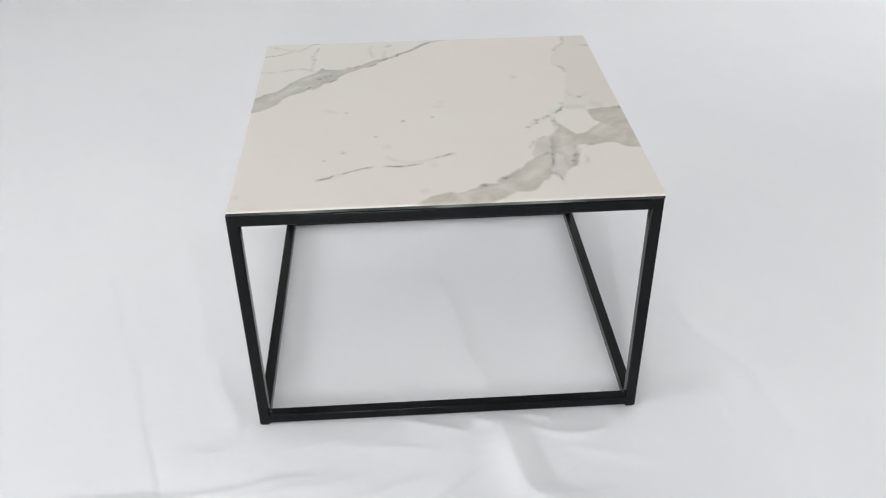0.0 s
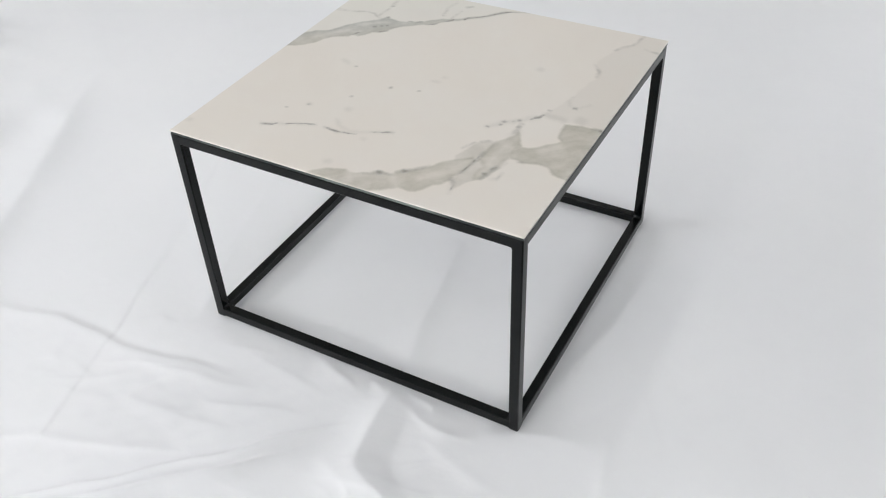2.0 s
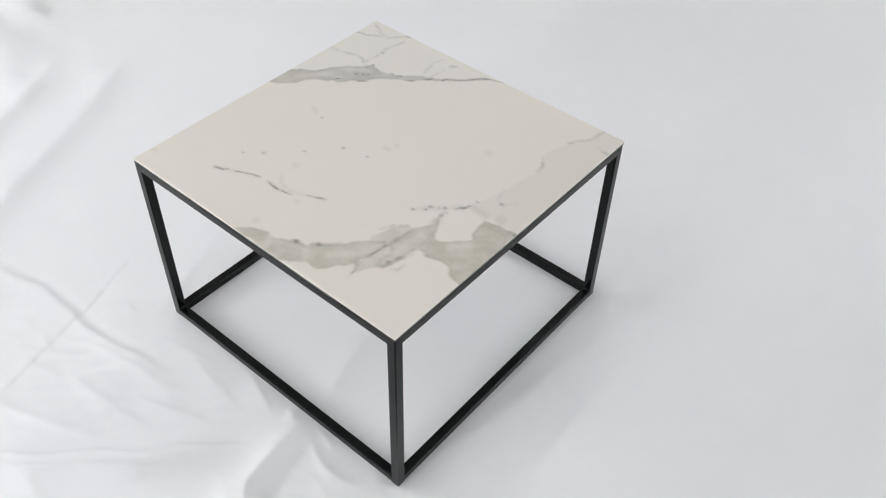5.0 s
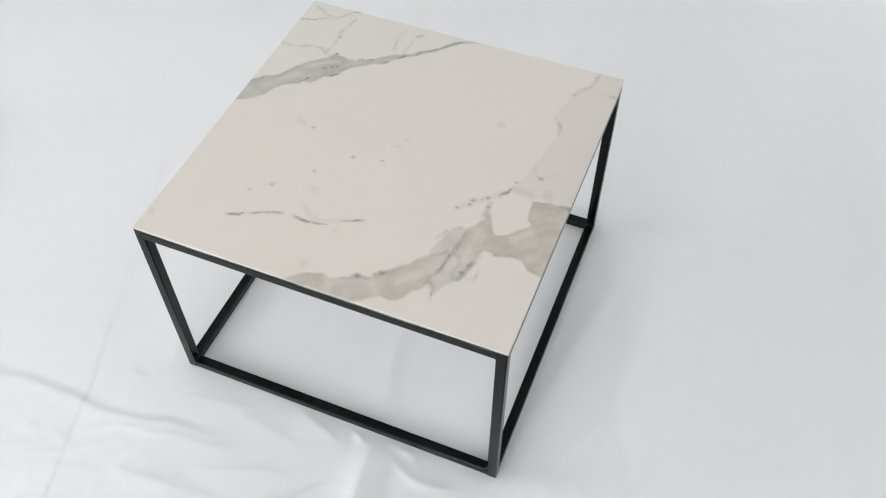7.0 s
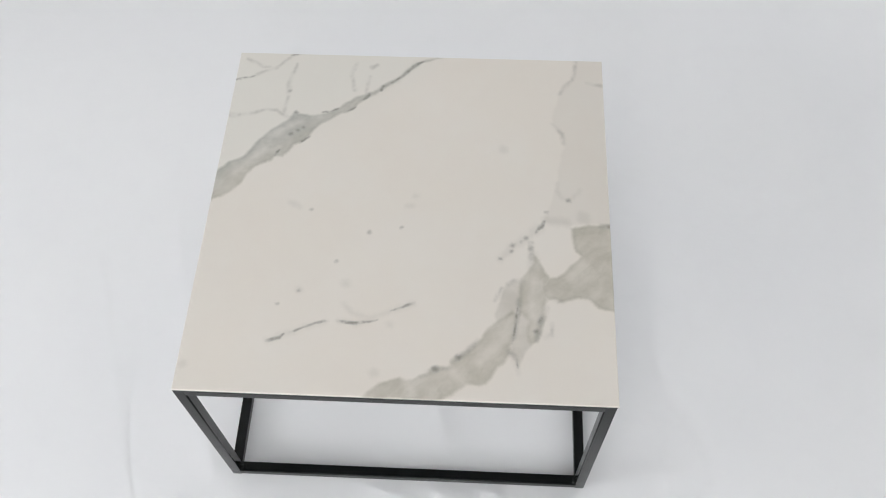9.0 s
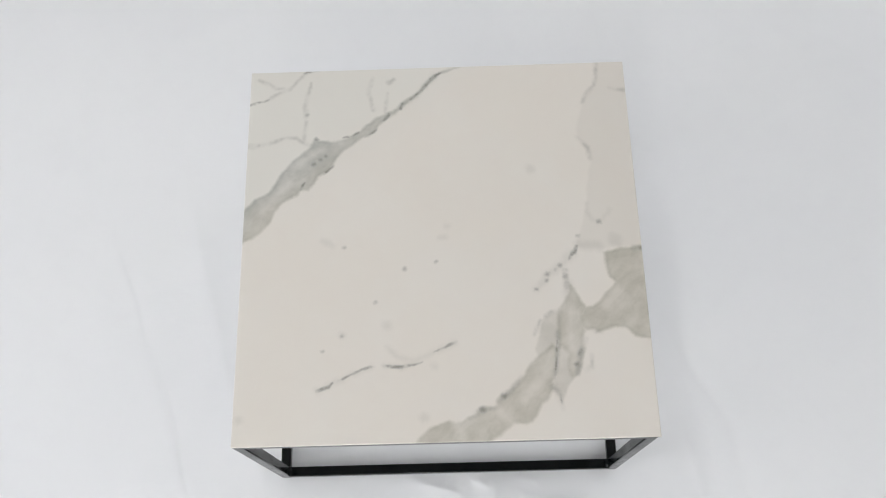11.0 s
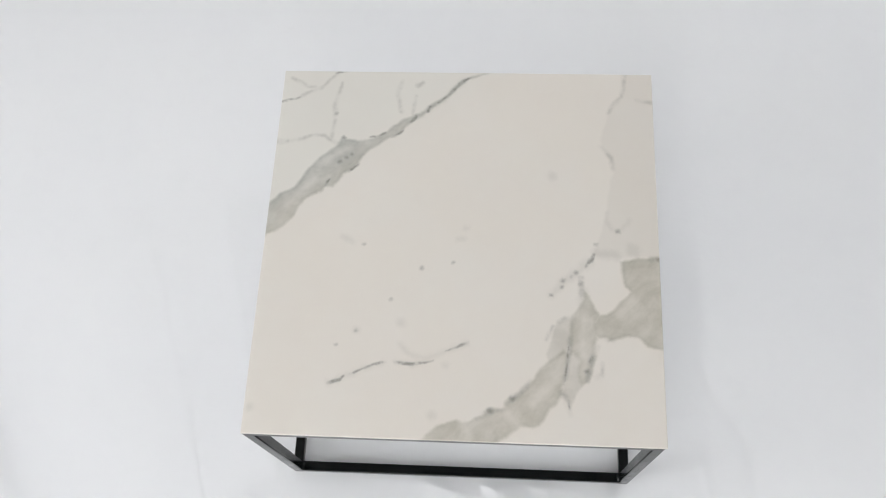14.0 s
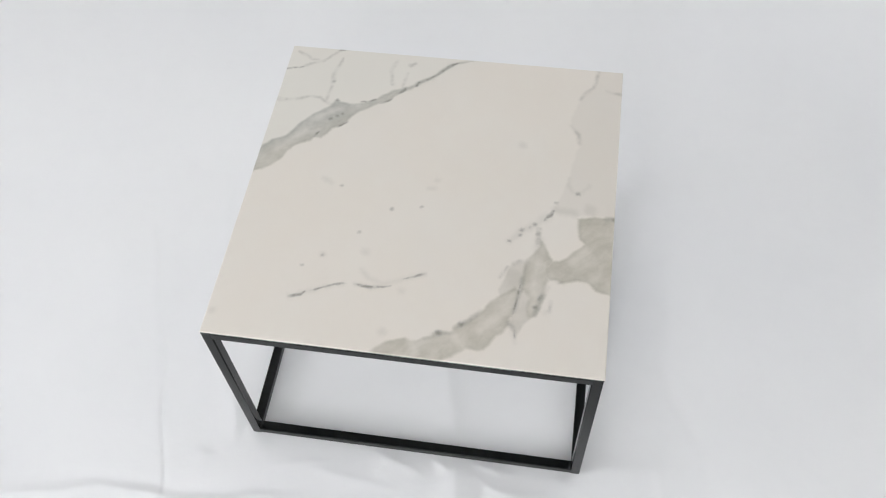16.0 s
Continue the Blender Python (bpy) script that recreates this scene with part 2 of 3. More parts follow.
stroke("spot", (-0.193, 0.177, 0.0026))
# faint clouds and halos
stroke("haze", (-0.081, -0.130, 0.0061))
stroke("haze", (-0.179, 0.006, 0.0026), (-0.171, 0.001, 0.0043), (-0.161, -0.003, 0.0026))
stroke("haze", (0.009, 0.023, 0.0035))
stroke("haze", (-0.004, 0.004, 0.0017), (0.006, 0.006, 0.0030))
stroke("haze", (-0.147, -0.143, 0.0043))
stroke("haze", (-0.292, -0.262, 0.0052))
stroke("haze", (-0.080, -0.163, 0.0026), (-0.071, -0.173, 0.0035), (-0.060, -0.179, 0.0030), (-0.044, -0.181, 0.0026))
stroke("haze", (0.207, -0.014, 0.0078), (0.234, -0.016, 0.0078))
stroke("haze", (0.261, -0.007, 0.0096))
stroke("haze", (0.196, -0.027, 0.0070), (0.175, -0.045, 0.0061), (0.157, -0.060, 0.0070), (0.139, -0.081, 0.0043))
stroke("haze", (-0.179, -0.223, 0.0052), (-0.160, -0.214, 0.0035), (-0.131, -0.200, 0.0026), (-0.104, -0.191, 0.0035))
stroke("haze", (-0.084, -0.190, 0.0026), (-0.059, -0.191, 0.0035), (-0.014, -0.172, 0.0035), (0.017, -0.158, 0.0035))
stroke("haze", (0.140, 0.114, 0.0061))
stroke("haze", (-0.030, -0.266, 0.0061))
stroke("haze", (-0.013, -0.192, 0.0043))
stroke("haze", (0.207, -0.201, 0.0043))
stroke("haze", (-0.003, 0.286, 0.0043), (-0.037, 0.247, 0.0043), (-0.068, 0.220, 0.0043))
stroke("haze", (0.188, -0.076, 0.0078), (0.184, -0.095, 0.0052))
# lighter streaks inside the bands
stroke("light", (0.237, -0.107, 0.0043), (0.247, -0.095, 0.0070), (0.257, -0.087, 0.0070))
stroke("light", (0.073, -0.256, 0.0035), (0.086, -0.267, 0.0043), (0.096, -0.278, 0.0026))
stroke("light", (0.017, -0.276, 0.0043), (0.024, -0.291, 0.0043))
stroke("light", (0.145, -0.208, 0.0061), (0.129, -0.229, 0.0061), (0.114, -0.242, 0.0043))
stroke("light", (0.152, -0.137, 0.0043), (0.146, -0.160, 0.0043))
stroke("light", (-0.184, 0.158, 0.0035), (-0.205, 0.145, 0.0035), (-0.217, 0.133, 0.0026))
stroke("light", (-0.231, 0.104, 0.0035), (-0.254, 0.079, 0.0035), (-0.272, 0.055, 0.0035))
stroke("light", (0.188, -0.118, 0.0043), (0.183, -0.145, 0.0043), (0.187, -0.171, 0.0035))


def marble():
    """The mesh carries the distance to each set of veins; noise frays their edges."""
    n = Nodes("white_veined_ceramic")
    flat = n.vec("MULTIPLY", n.place(), (1, 1, 0))
    fray = n.math("SUBTRACT", n.noise(flat, 60, 5, 0.68), 0.5)
    rag = n.math("SUBTRACT", n.noise(flat, 230, 4, 0.65), 0.5)

    def veins(name, lo, hi, coarse, fine):
        d = n.math("MULTIPLY_ADD", fray, coarse, n.mesh_value("vein_" + name))
        return n.ramp(n.math("MULTIPLY_ADD", rag, fine, d), lo, hi, 1, 0)

    coarse = n.vec("SUBTRACT", n.noise(flat, 26, 2, colour=True), (0.5, 0.5, 0.5))
    turned = n.vec("MULTIPLY_ADD", coarse, (0.035, 0.035, 0), flat)
    along = n.vec("DOT_PRODUCT", turned, (0.72, 0.70, 0), out=1)
    across = n.vec("DOT_PRODUCT", turned, (-0.70, 0.72, 0), out=1)
    comb = n.tree.nodes.new("ShaderNodeCombineXYZ")
    n.put(comb, 0, n.math("MULTIPLY", along, 16.0))
    n.put(comb, 1, n.math("MULTIPLY", across, 62.0))
    streak = n.noise(comb.outputs[0], 1.0, 4, 0.6)
    cloud = n.noise(flat, 7.0, 4, 0.55)
    mottle = n.noise(flat, 45.0, 4, 0.6)

    patch = n.ramp(n.noise(flat, 24.0, 4, 0.6), 0.32, 0.68)
    ground = n.mix(n.ramp(cloud, 0.35, 0.7), (0.722, 0.674, 0.616, 1), (0.726, 0.686, 0.635, 1))
    corner = n.ramp(n.vec("DOT_PRODUCT", turned, (-0.62, 0.78, 0), out=1), 0.17, 0.25)
    colour = n.mix(n.math("MULTIPLY", corner, 0.60), ground, (0.692, 0.680, 0.636, 1))
    colour = n.mix(n.math("MULTIPLY", veins("fill", -0.005, 0.002, 0.006, 0.002), 0.22), colour, (0.510, 0.475, 0.430, 1))
    colour = n.mix(n.math("MULTIPLY", veins("haze", -0.006, 0.006, 0.014, 0.004), 0.17), colour, (0.30, 0.285, 0.25, 1))
    colour = n.mix(n.math("MULTIPLY", veins("pale", -0.004, 0.0025, 0.006, 0.002), n.math("MULTIPLY_ADD", patch, 0.20, 0.22)), colour, (0.335, 0.318, 0.272, 1))

    light = n.math("MULTIPLY_ADD", veins("light", -0.007, 0.009, 0.014, 0.004), -0.42, 1.0)
    tone = n.math("MULTIPLY_ADD", patch, 0.26, n.math("MULTIPLY_ADD", n.ramp(streak, 0.3, 0.72), 0.16, 0.31))
    # one body of vein: warm branches with soft edges, firmer grey bands
    rim = n.math("MULTIPLY", n.ramp(n.mesh_value("vein_vein"), -0.009, -0.001, 0, 1), 0.08)
    warm = n.math("MULTIPLY", veins("vein", -0.0040, 0.0030, 0.006, 0.002), n.math("ADD", tone, rim))
    rim = n.math("MULTIPLY", n.ramp(n.mesh_value("vein_band"), -0.008, -0.001, 0, 1), 0.12)
    firm = n.math("MULTIPLY", veins("band", -0.0040, 0.0030, 0.005, 0.003), n.math("ADD", n.math("ADD", tone, rim), 0.05))
    weight = n.math("MULTIPLY", n.math("MAXIMUM", warm, firm), light, clamp=True)
    colour = n.mix(weight, colour, n.mix(corner, (0.350, 0.329, 0.266, 1), (0.300, 0.303, 0.280, 1)))

    broken = n.ramp(n.noise(flat, 38, 3, 0.6), 0.36, 0.64, 0.10, 0.48)
    colour = n.mix(n.math("MULTIPLY", veins("soft", -0.0036, 0.0040, 0.005, 0.003), broken), colour, (0.29, 0.275, 0.25, 1))
    broken = n.ramp(n.noise(flat, 85, 4), 0.36, 0.64, 0.12, 0.72)
    colour = n.mix(n.math("MULTIPLY", veins("line", -0.0018, 0.0017, 0.003, 0.0026), broken), colour, (0.135, 0.132, 0.116, 1))
    colour = n.mix(n.math("MULTIPLY", veins("spot", -0.0040, 0.0030, 0.006, 0.005), 0.50), colour, (0.09, 0.088, 0.078, 1))
    n.bump(n.noise(flat, 900, 2), 0.04, 0.001)
    return n.finish(colour, n.ramp(mottle, 0.3, 0.7, 0.46, 0.54), specular=0.35)


def cotton():
    n = Nodes("white_cotton_cloth")
    at = n.place()
    cloud = n.noise(at, 1.6, 4, 0.55)
    small = n.noise(at, 22, 3, 0.6)
    colour = n.mix(n.ramp(cloud, 0.3, 0.7), (0.784, 0.788, 0.808, 1), (0.806, 0.808, 0.822, 1))
    colour = n.mix(n.math("MULTIPLY", n.ramp(small, 0.45, 0.75), 0.12), colour, (0.74, 0.745, 0.765, 1))
    # loose small puckers of the weave
    n.bump(n.noise(n.vec("MULTIPLY", at, (1, 1.6, 1)), 40, 4, 0.6), 0.35, 0.0007)
    n.put(n.shader, "Sheen Weight", 0.06)
    n.put(n.shader, "Sheen Roughness", 0.45)
    return n.finish(colour, 0.50, specular=0.34)


def powder_coat():
    n = Nodes("black_powder_coated_steel")
    at = n.place()
    grain = n.noise(at, 420, 2)
    wear = n.noise(at, 30, 4, 0.6)
    colour = n.mix(n.ramp(wear, 0.35, 0.75), (0.0016, 0.0023, 0.0025, 1), (0.0032, 0.0040, 0.0042, 1))
    n.bump(grain, 0.05, 0.0003)
    return n.finish(colour, n.ramp(wear, 0.3, 0.7, 0.15, 0.24), specular=0.20)


def glass_edge():
    n = Nodes("green_glass_with_painted_reflections")
    at = n.place()
    # pale patches in the colour stand in for reflections on the dark glass
    colour = n.mix(n.ramp(n.noise(at, 3.6, 3), 0.42, 0.64), (0.018, 0.026, 0.024, 1), (0.24, 0.28, 0.255, 1))
    return n.finish(colour, 0.12, specular=0.5)


def plain(name, a, b, scale, rough):
    n = Nodes(name)
    at = n.place()
    n.bump(n.noise(at, scale * 20, 3), 0.1, 0.002)
    return n.finish(n.mix(n.ramp(n.noise(at, scale, 4), 0.3, 0.7), a, b), rough)


CERAMIC, COTTON, COAT, GLASS = marble(), cotton(), powder_coat(), glass_edge()
BACKING = plain("pale_ceramic_back", (0.62, 0.62, 0.60, 1), (0.67, 0.67, 0.65, 1), 20, 0.5)
PLASTIC = plain("black_plastic", (0.008, 0.008, 0.008, 1), (0.014, 0.014, 0.014, 1), 60, 0.5)
PLASTER = plain("white_wall_paint", (0.70, 0.70, 0.69, 1), (0.76, 0.76, 0.75, 1), 3, 0.85)
CEILING = plain("off_white_ceiling_paint", (0.64, 0.64, 0.63, 1), (0.68, 0.68, 0.67, 1), 3, 0.85)
BOARDS = plain("grey_floor_screed", (0.30, 0.295, 0.285, 1), (0.36, 0.355, 0.345, 1), 4, 0.7)
LAMP_WHITE = plain("white_lamp_enamel", (0.78, 0.78, 0.78, 1), (0.82, 0.82, 0.82, 1), 5, 0.4)
PANEL = Nodes("lit_diffuser")
PANEL.put(PANEL.shader, "Emission Color", (1.0, 0.99, 0.975, 1))
PANEL.put(PANEL.shader, "Emission Strength", PANEL_POWER)
PANEL = PANEL.finish((0.8, 0.8, 0.8, 1), 0.6)


# ---- mesh helpers ----
def link_mesh(name, bm, material, smooth=False):
    mesh = bpy.data.meshes.new(name)
    bm.to_mesh(mesh)
    bm.free()
    mesh.materials.append(material)
    for f in mesh.polygons:
        f.use_smooth = smooth
    return new(name, mesh)


def part(name, bm, material, parent, label="", rounded=False):
    ob = link_mesh(name, bm, material, smooth=rounded)
    ob.parent = parent
    if rounded:
        ob.modifiers.new("flat_faces", "WEIGHTED_NORMAL").weight = 80
    return tagged(ob, label)


def box(x0, x1, y0, y1, z0, z1, bevel=0.0, segments=2):
    bm = bmesh.new()
    bmesh.ops.create_cube(bm, size=1, matrix=Matrix.Translation(((x0 + x1) / 2, (y0 + y1) / 2, (z0 + z1) / 2)) @ Matrix.Diagonal((x1 - x0, y1 - y0, z1 - z0, 1)))
    if bevel:
        bmesh.ops.bevel(bm, geom=bm.edges[:], offset=bevel, segments=segments, profile=0.6, affect="EDGES")
    return bm


def joined(*pieces):
    bm = bmesh.new()
    for piece in pieces:
        mesh = bpy.data.meshes.new("piece")
        piece.to_mesh(mesh)
        piece.free()
        bm.from_mesh(mesh)
        bpy.data.meshes.remove(mesh)
    return bm


# ---- room ----
tagged(link_mesh("floor", box(X0, X1, Y0, Y1, -0.15, -0.0105), BOARDS), "smooth grey screed floor under the cloth", "floor", kind="structure")
tagged(link_mesh("ceiling", box(X0, X1, Y0, Y1, TOP, TOP + 0.15), CEILING), "plain off-white painted ceiling", "ceiling", kind="structure")


def wall_with_window(name, across, lo, hi, out, window):
    """A wall 0.15 m thick along one axis, with an opening; out is its inner face, and across turns it."""
    mid, z, wide, high, _ = window
    a, b, c, d = mid - wide / 2, mid + wide / 2, z - high / 2, z + high / 2
    inner, outer = sorted((out, out + math.copysign(0.15, out)))
    bits = []
    for u0, u1, z0, z1 in ((lo, a, -0.15, TOP + 0.15), (b, hi, -0.15, TOP + 0.15), (a, b, -0.15, c), (a, b, d, TOP + 0.15)):
        bits.append(box(inner, outer, u0, u1, z0, z1) if across else box(u0, u1, inner, outer, z0, z1))
    return tagged(link_mesh(name, joined(*bits), PLASTER), "plain white painted wall with an opening that lets light in", "wall", kind="structure")


wall_with_window("wall_west", True, Y0 - 0.15, Y1 + 0.15, X0, WEST)
wall_with_window("wall_east", True, Y0 - 0.15, Y1 + 0.15, X1, EAST_FILL)
wall_with_window("wall_south", False, X0, X1, Y0, SOUTH)
tagged(link_mesh("wall_north", box(X0, X1, Y1, Y1 + 0.15, -0.15, TOP + 0.15), PLASTER), "plain white painted wall behind the cloth", "wall", kind="structure")

def ceiling_light():
    lamp = tagged(new("ceiling_light"), "long white ceiling batten with a lit diffuser", "ceiling light", "battens in a row on the ceiling")
    part("frame", joined(box(-0.07, 0.07, -0.66, -0.64, -0.06, 0), box(-0.07, 0.07, 0.64, 0.66, -0.06, 0),
                         box(-0.07, -0.05, -0.64, 0.64, -0.06, 0), box(0.05, 0.07, -0.64, 0.64, -0.06, 0)), LAMP_WHITE, lamp)
    part("diffuser", box(-0.05, 0.05, -0.64, 0.64, -0.062, -0.05), PANEL, lamp, "lit white diffuser")
    return lamp


batten = ceiling_light()
batten.matrix_world = pose(-0.56, -1.88, TOP)
copy_thing(batten, pose(-0.56, 1.25, TOP))


# ---- cloth ----
# folds: height, half width, a lean that makes the flank on the left of the course wider, and the course on the floor
FOLDS = []
CLOTH = 0.0015      # its level under the feet


def rounded_course(course):
    """The course with its corners eased: three points on a smooth curve for each stretch."""
    if len(course) < 3:
        return course
    ends = (course[0], *course, course[-1])
    eased = []
    for a, b, c, d in zip(ends, ends[1:], ends[2:], ends[3:]):
        for f in (0.0, 1 / 3, 2 / 3):
            eased.append(tuple(q + 0.5 * f * (r - p + f * (2 * p - 5 * q + 4 * r - s + f * (3 * (q - r) + s - p))) for p, q, r, s in zip(a, b, c, d)))
    return (*eased, course[-1])


def fold(height, width, lean, *course):
    FOLDS.append((rounded_course(course), height, width, lean))


# the ironed crease: a fine furrow along a low step
fold(-0.0005, 0.0042, 0.0, (-0.69, 0.27), (-0.623, 0.103), (-0.563, -0.061), (-0.523, -0.184), (-0.478, -0.305), (-0.440, -0.42), (-0.392, -0.585), (-0.366, -0.700), (-0.31, -0.90))
fold(0.0011, 0.045, -0.90, (-0.70, 0.30), (-0.62, 0.09), (-0.54, -0.13), (-0.45, -0.41), (-0.37, -0.69), (-0.28, -0.98))
# a long fold that crosses the crease in front of the table
fold(0.0033, 0.0145, -0.35, (-0.86, -0.50), (-0.690, -0.468), (-0.570, -0.440), (-0.430, -0.440), (-0.330, -0.432), (-0.240, -0.414), (-0.150, -0.404))
fold(-0.0010, 0.0095, 0.0, (-0.70, -0.449), (-0.560, -0.423), (-0.430, -0.424), (-0.330, -0.416), (-0.235, -0.398), (-0.170, -0.388))
fold(0.0026, 0.0135, -0.3, (-0.36, -0.455), (-0.29, -0.447), (-0.21, -0.428), (-0.12, -0.412))
# a thin one beyond it
fold(0.0038, 0.0110, 0.3, (-0.62, -0.735), (-0.430, -0.682), (-0.373, -0.655), (-0.300, -0.630), (-0.217, -0.600), (-0.131, -0.570))
# two ridges side by side that run towards the rail
fold(0.0048, 0.0090, -0.2, (-0.44, -0.87), (-0.298, -0.739), (-0.200, -0.650), (-0.104, -0.562), (-0.032, -0.486), (0.016, -0.432), (0.070, -0.392))
fold(0.0118, 0.0180, -0.15, (-0.42, -0.905), (-0.284, -0.766), (-0.180, -0.672), (-0.080, -0.584), (-0.014, -0.512), (0.03, -0.470))
# the deep fold that comes out from under the rail and turns
fold(0.0046, 0.030, -0.45, (0.00, 0.10), (0.020, -0.03), (0.044, -0.150), (0.064, -0.245), (0.076, -0.29))
fold(0.0135, 0.036, 0.38, (0.078, -0.285), (0.082, -0.335), (0.088, -0.385), (0.104, -0.450), (0.132, -0.487), (0.180, -0.512), (0.245, -0.530), (0.40, -0.585))
fold(-0.0050, 0.022, 0.0, (0.125, -0.340), (0.135, -0.395), (0.155, -0.445), (0.20, -0.475))
# the looped fold beside it
fold(0.0070, 0.0240, 0.35, (0.035, -0.484), (0.085, -0.496), (0.118, -0.514), (0.140, -0.545), (0.150, -0.590))
fold(0.0040, 0.0190, 0.25, (0.050, -0.528), (0.085, -0.530), (0.112, -0.548), (0.122, -0.578), (0.120, -0.630))
# slanting creases at the near edge
fold(0.0058, 0.0140, -0.30, (-0.31, -0.790), (-0.235, -0.790), (-0.165, -0.790), (-0.090, -0.780))
fold(0.0052, 0.0140, -0.30, (-0.12, -0.694), (-0.068, -0.692), (-0.010, -0.688), (0.035, -0.672))
fold(0.0048, 0.0130, -0.30, (-0.05, -0.636), (0.015, -0.630), (0.080, -0.612))
fold(0.0040, 0.0140, -0.30, (-0.24, -0.71), (-0.16, -0.705), (-0.10, -0.69))
fold(0.0045, 0.0200, -0.30, (-0.24, -0.84), (-0.12, -0.82), (-0.03, -0.79))
# short puckers along the front rail
fold(0.0026, 0.0105, -0.30, (-0.100, -0.300), (-0.050, -0.308), (0.000, -0.328), (0.030, -0.350))
fold(0.0030, 0.0085, 0.0, (0.030, -0.305), (0.055, -0.315), (0.078, -0.332))
fold(0.0024, 0.0090, 0.3, (0.098, -0.306), (0.130, -0.312), (0.158, -0.318), (0.172, -0.340))
fold(0.0040, 0.0100, 0.2, (0.110, -0.330), (0.150, -0.350), (0.200, -0.352), (0.26, -0.340))
fold(0.0034, 0.0160, 0.2, (0.16, -0.37), (0.24, -0.40), (0.33, -0.41))
fold(0.0019, 0.0150, -0.30, (-0.20, -0.352), (-0.10, -0.362), (0.00, -0.372))
fold(0.0017, 0.0140, -0.30, (-0.28, -0.350), (-0.20, -0.345), (-0.13, -0.330))
fold(0.0028, 0.0130, -0.30, (-0.20, -0.470), (-0.11, -0.455), (-0.02, -0.420))
fold(0.0026, 0.0150, -0.30, (-0.34, -0.530), (-0.22, -0.522), (-0.10, -0.500))
# upright folds beside the near foot
fold(0.0016, 0.022, -0.35, (-0.51, 0.28), (-0.470, 0.110), (-0.425, -0.060), (-0.388, -0.190), (-0.350, -0.295))
fold(0.0018, 0.011, -0.2, (-0.395, -0.10), (-0.372, -0.195), (-0.345, -0.275), (-0.335, -0.335))
fold(0.0016, 0.013, -0.3, (-0.405, -0.335), (-0.378, -0.352), (-0.345, -0.348))
# two furrows round the other side, shaped after the table's shadow edge, and a small fold
fold(-0.0022, 0.018, 0.3, (0.43, 0.00), (0.455, -0.12), (0.50, -0.19), (0.53, -0.31), (0.52, -0.47), (0.49, -0.64))
fold(-0.0014, 0.015, 0.0, (0.45, -0.11), (0.39, -0.21), (0.34, -0.28))
fold(0.0026, 0.014, 0.3, (0.42, -0.23), (0.44, -0.30), (0.46, -0.39))
# large swells at the far side of the sheet
fold(0.0105, 0.050, -0.38, (-1.15, 0.22), (-1.035, 0.017), (-0.984, -0.067), (-0.952, -0.143), (-0.908, -0.252), (-0.867, -0.326), (-0.825, -0.410), (-0.76, -0.55))
fold(0.0150, 0.058, -0.30, (-1.27, 0.06), (-1.17, -0.10), (-1.105, -0.21), (-1.10, -0.31), (-1.17, -0.46))
fold(0.0300, 0.085, 0.35, (-1.72, 0.40), (-1.56, 0.10), (-1.47, -0.08), (-1.44, -0.26))
# a low step that imitates the left edge of the table's shadow
fold(0.0020, 0.050, 0.5, (-0.33, 0.45), (-0.325, 0.90), (-0.31, 1.40), (-0.30, 2.00))
# more low swells
fold(0.0040, 0.060, 0.2, (0.90, 0.60), (0.70, 0.95), (0.55, 1.40))
fold(0.0035, 0.060, 0.2, (0.75, -0.20), (0.98, 0.05), (1.30, 0.25))


def spaced(*stops):
    """Grid lines from stop to stop: place, step, place, step, ... place."""
    return np.concatenate([np.arange(a, b, step) for a, step, b in zip(stops[::2], stops[1::2], stops[2::2])])


def waves(x, y, size, seed):
    """Smooth random relief, about -1 to 1, made of many waves."""
    rng = np.random.default_rng(seed)
    z = np.zeros_like(x)
    for _ in range(14):
        turn, k = rng.uniform(0, 2 * math.pi), rng.uniform(0.6, 1.7) * 2 * math.pi / size
        z += np.sin(k * (x * math.cos(turn) + y * math.sin(turn)) + rng.uniform(0, 2 * math.pi))
    return z / 5


def fold_height(x, y, line, height, width, lean):
    wx, wy = x + 0.005 * waves(x, y, 0.16, 7), y + 0.005 * waves(x, y, 0.16, 8)
    best, side, along = np.full_like(x, 9.0), np.zeros_like(x), np.zeros_like(x)
    total = sum(math.dist(a, b) for a, b in zip(line, line[1:]))
    gone = 0.0
    for (x0, y0), (x1, y1) in zip(line, line[1:]):
        sx, sy = x1 - x0, y1 - y0
        long = math.hypot(sx, sy)
        h = np.clip(((wx - x0) * sx + (wy - y0) * sy) / long ** 2, 0, 1)
        dx, dy = wx - x0 - h * sx, wy - y0 - h * sy
        d = np.hypot(dx, dy)
        hit = d < best
        best = np.where(hit, d, best)
        side = np.where(hit, np.sign(sx * dy - sy * dx), side)
        along = np.where(hit, (gone + h * long) / total, along)
        gone += long
    fade = np.clip(np.minimum(along, 1 - along) * min(5.0, max(2.0, total / 0.07)), 0, 1)
    fade = fade * fade * (3 - 2 * fade)
    w = width * (1 + lean * side) * (0.75 + 0.5 * fade)
    return height * (fade) * np.exp(-(best / w) ** (1.45 if width < 0.06 else 2.0)) * (1 + 0.25 * waves(x, y, 0.2, 9))


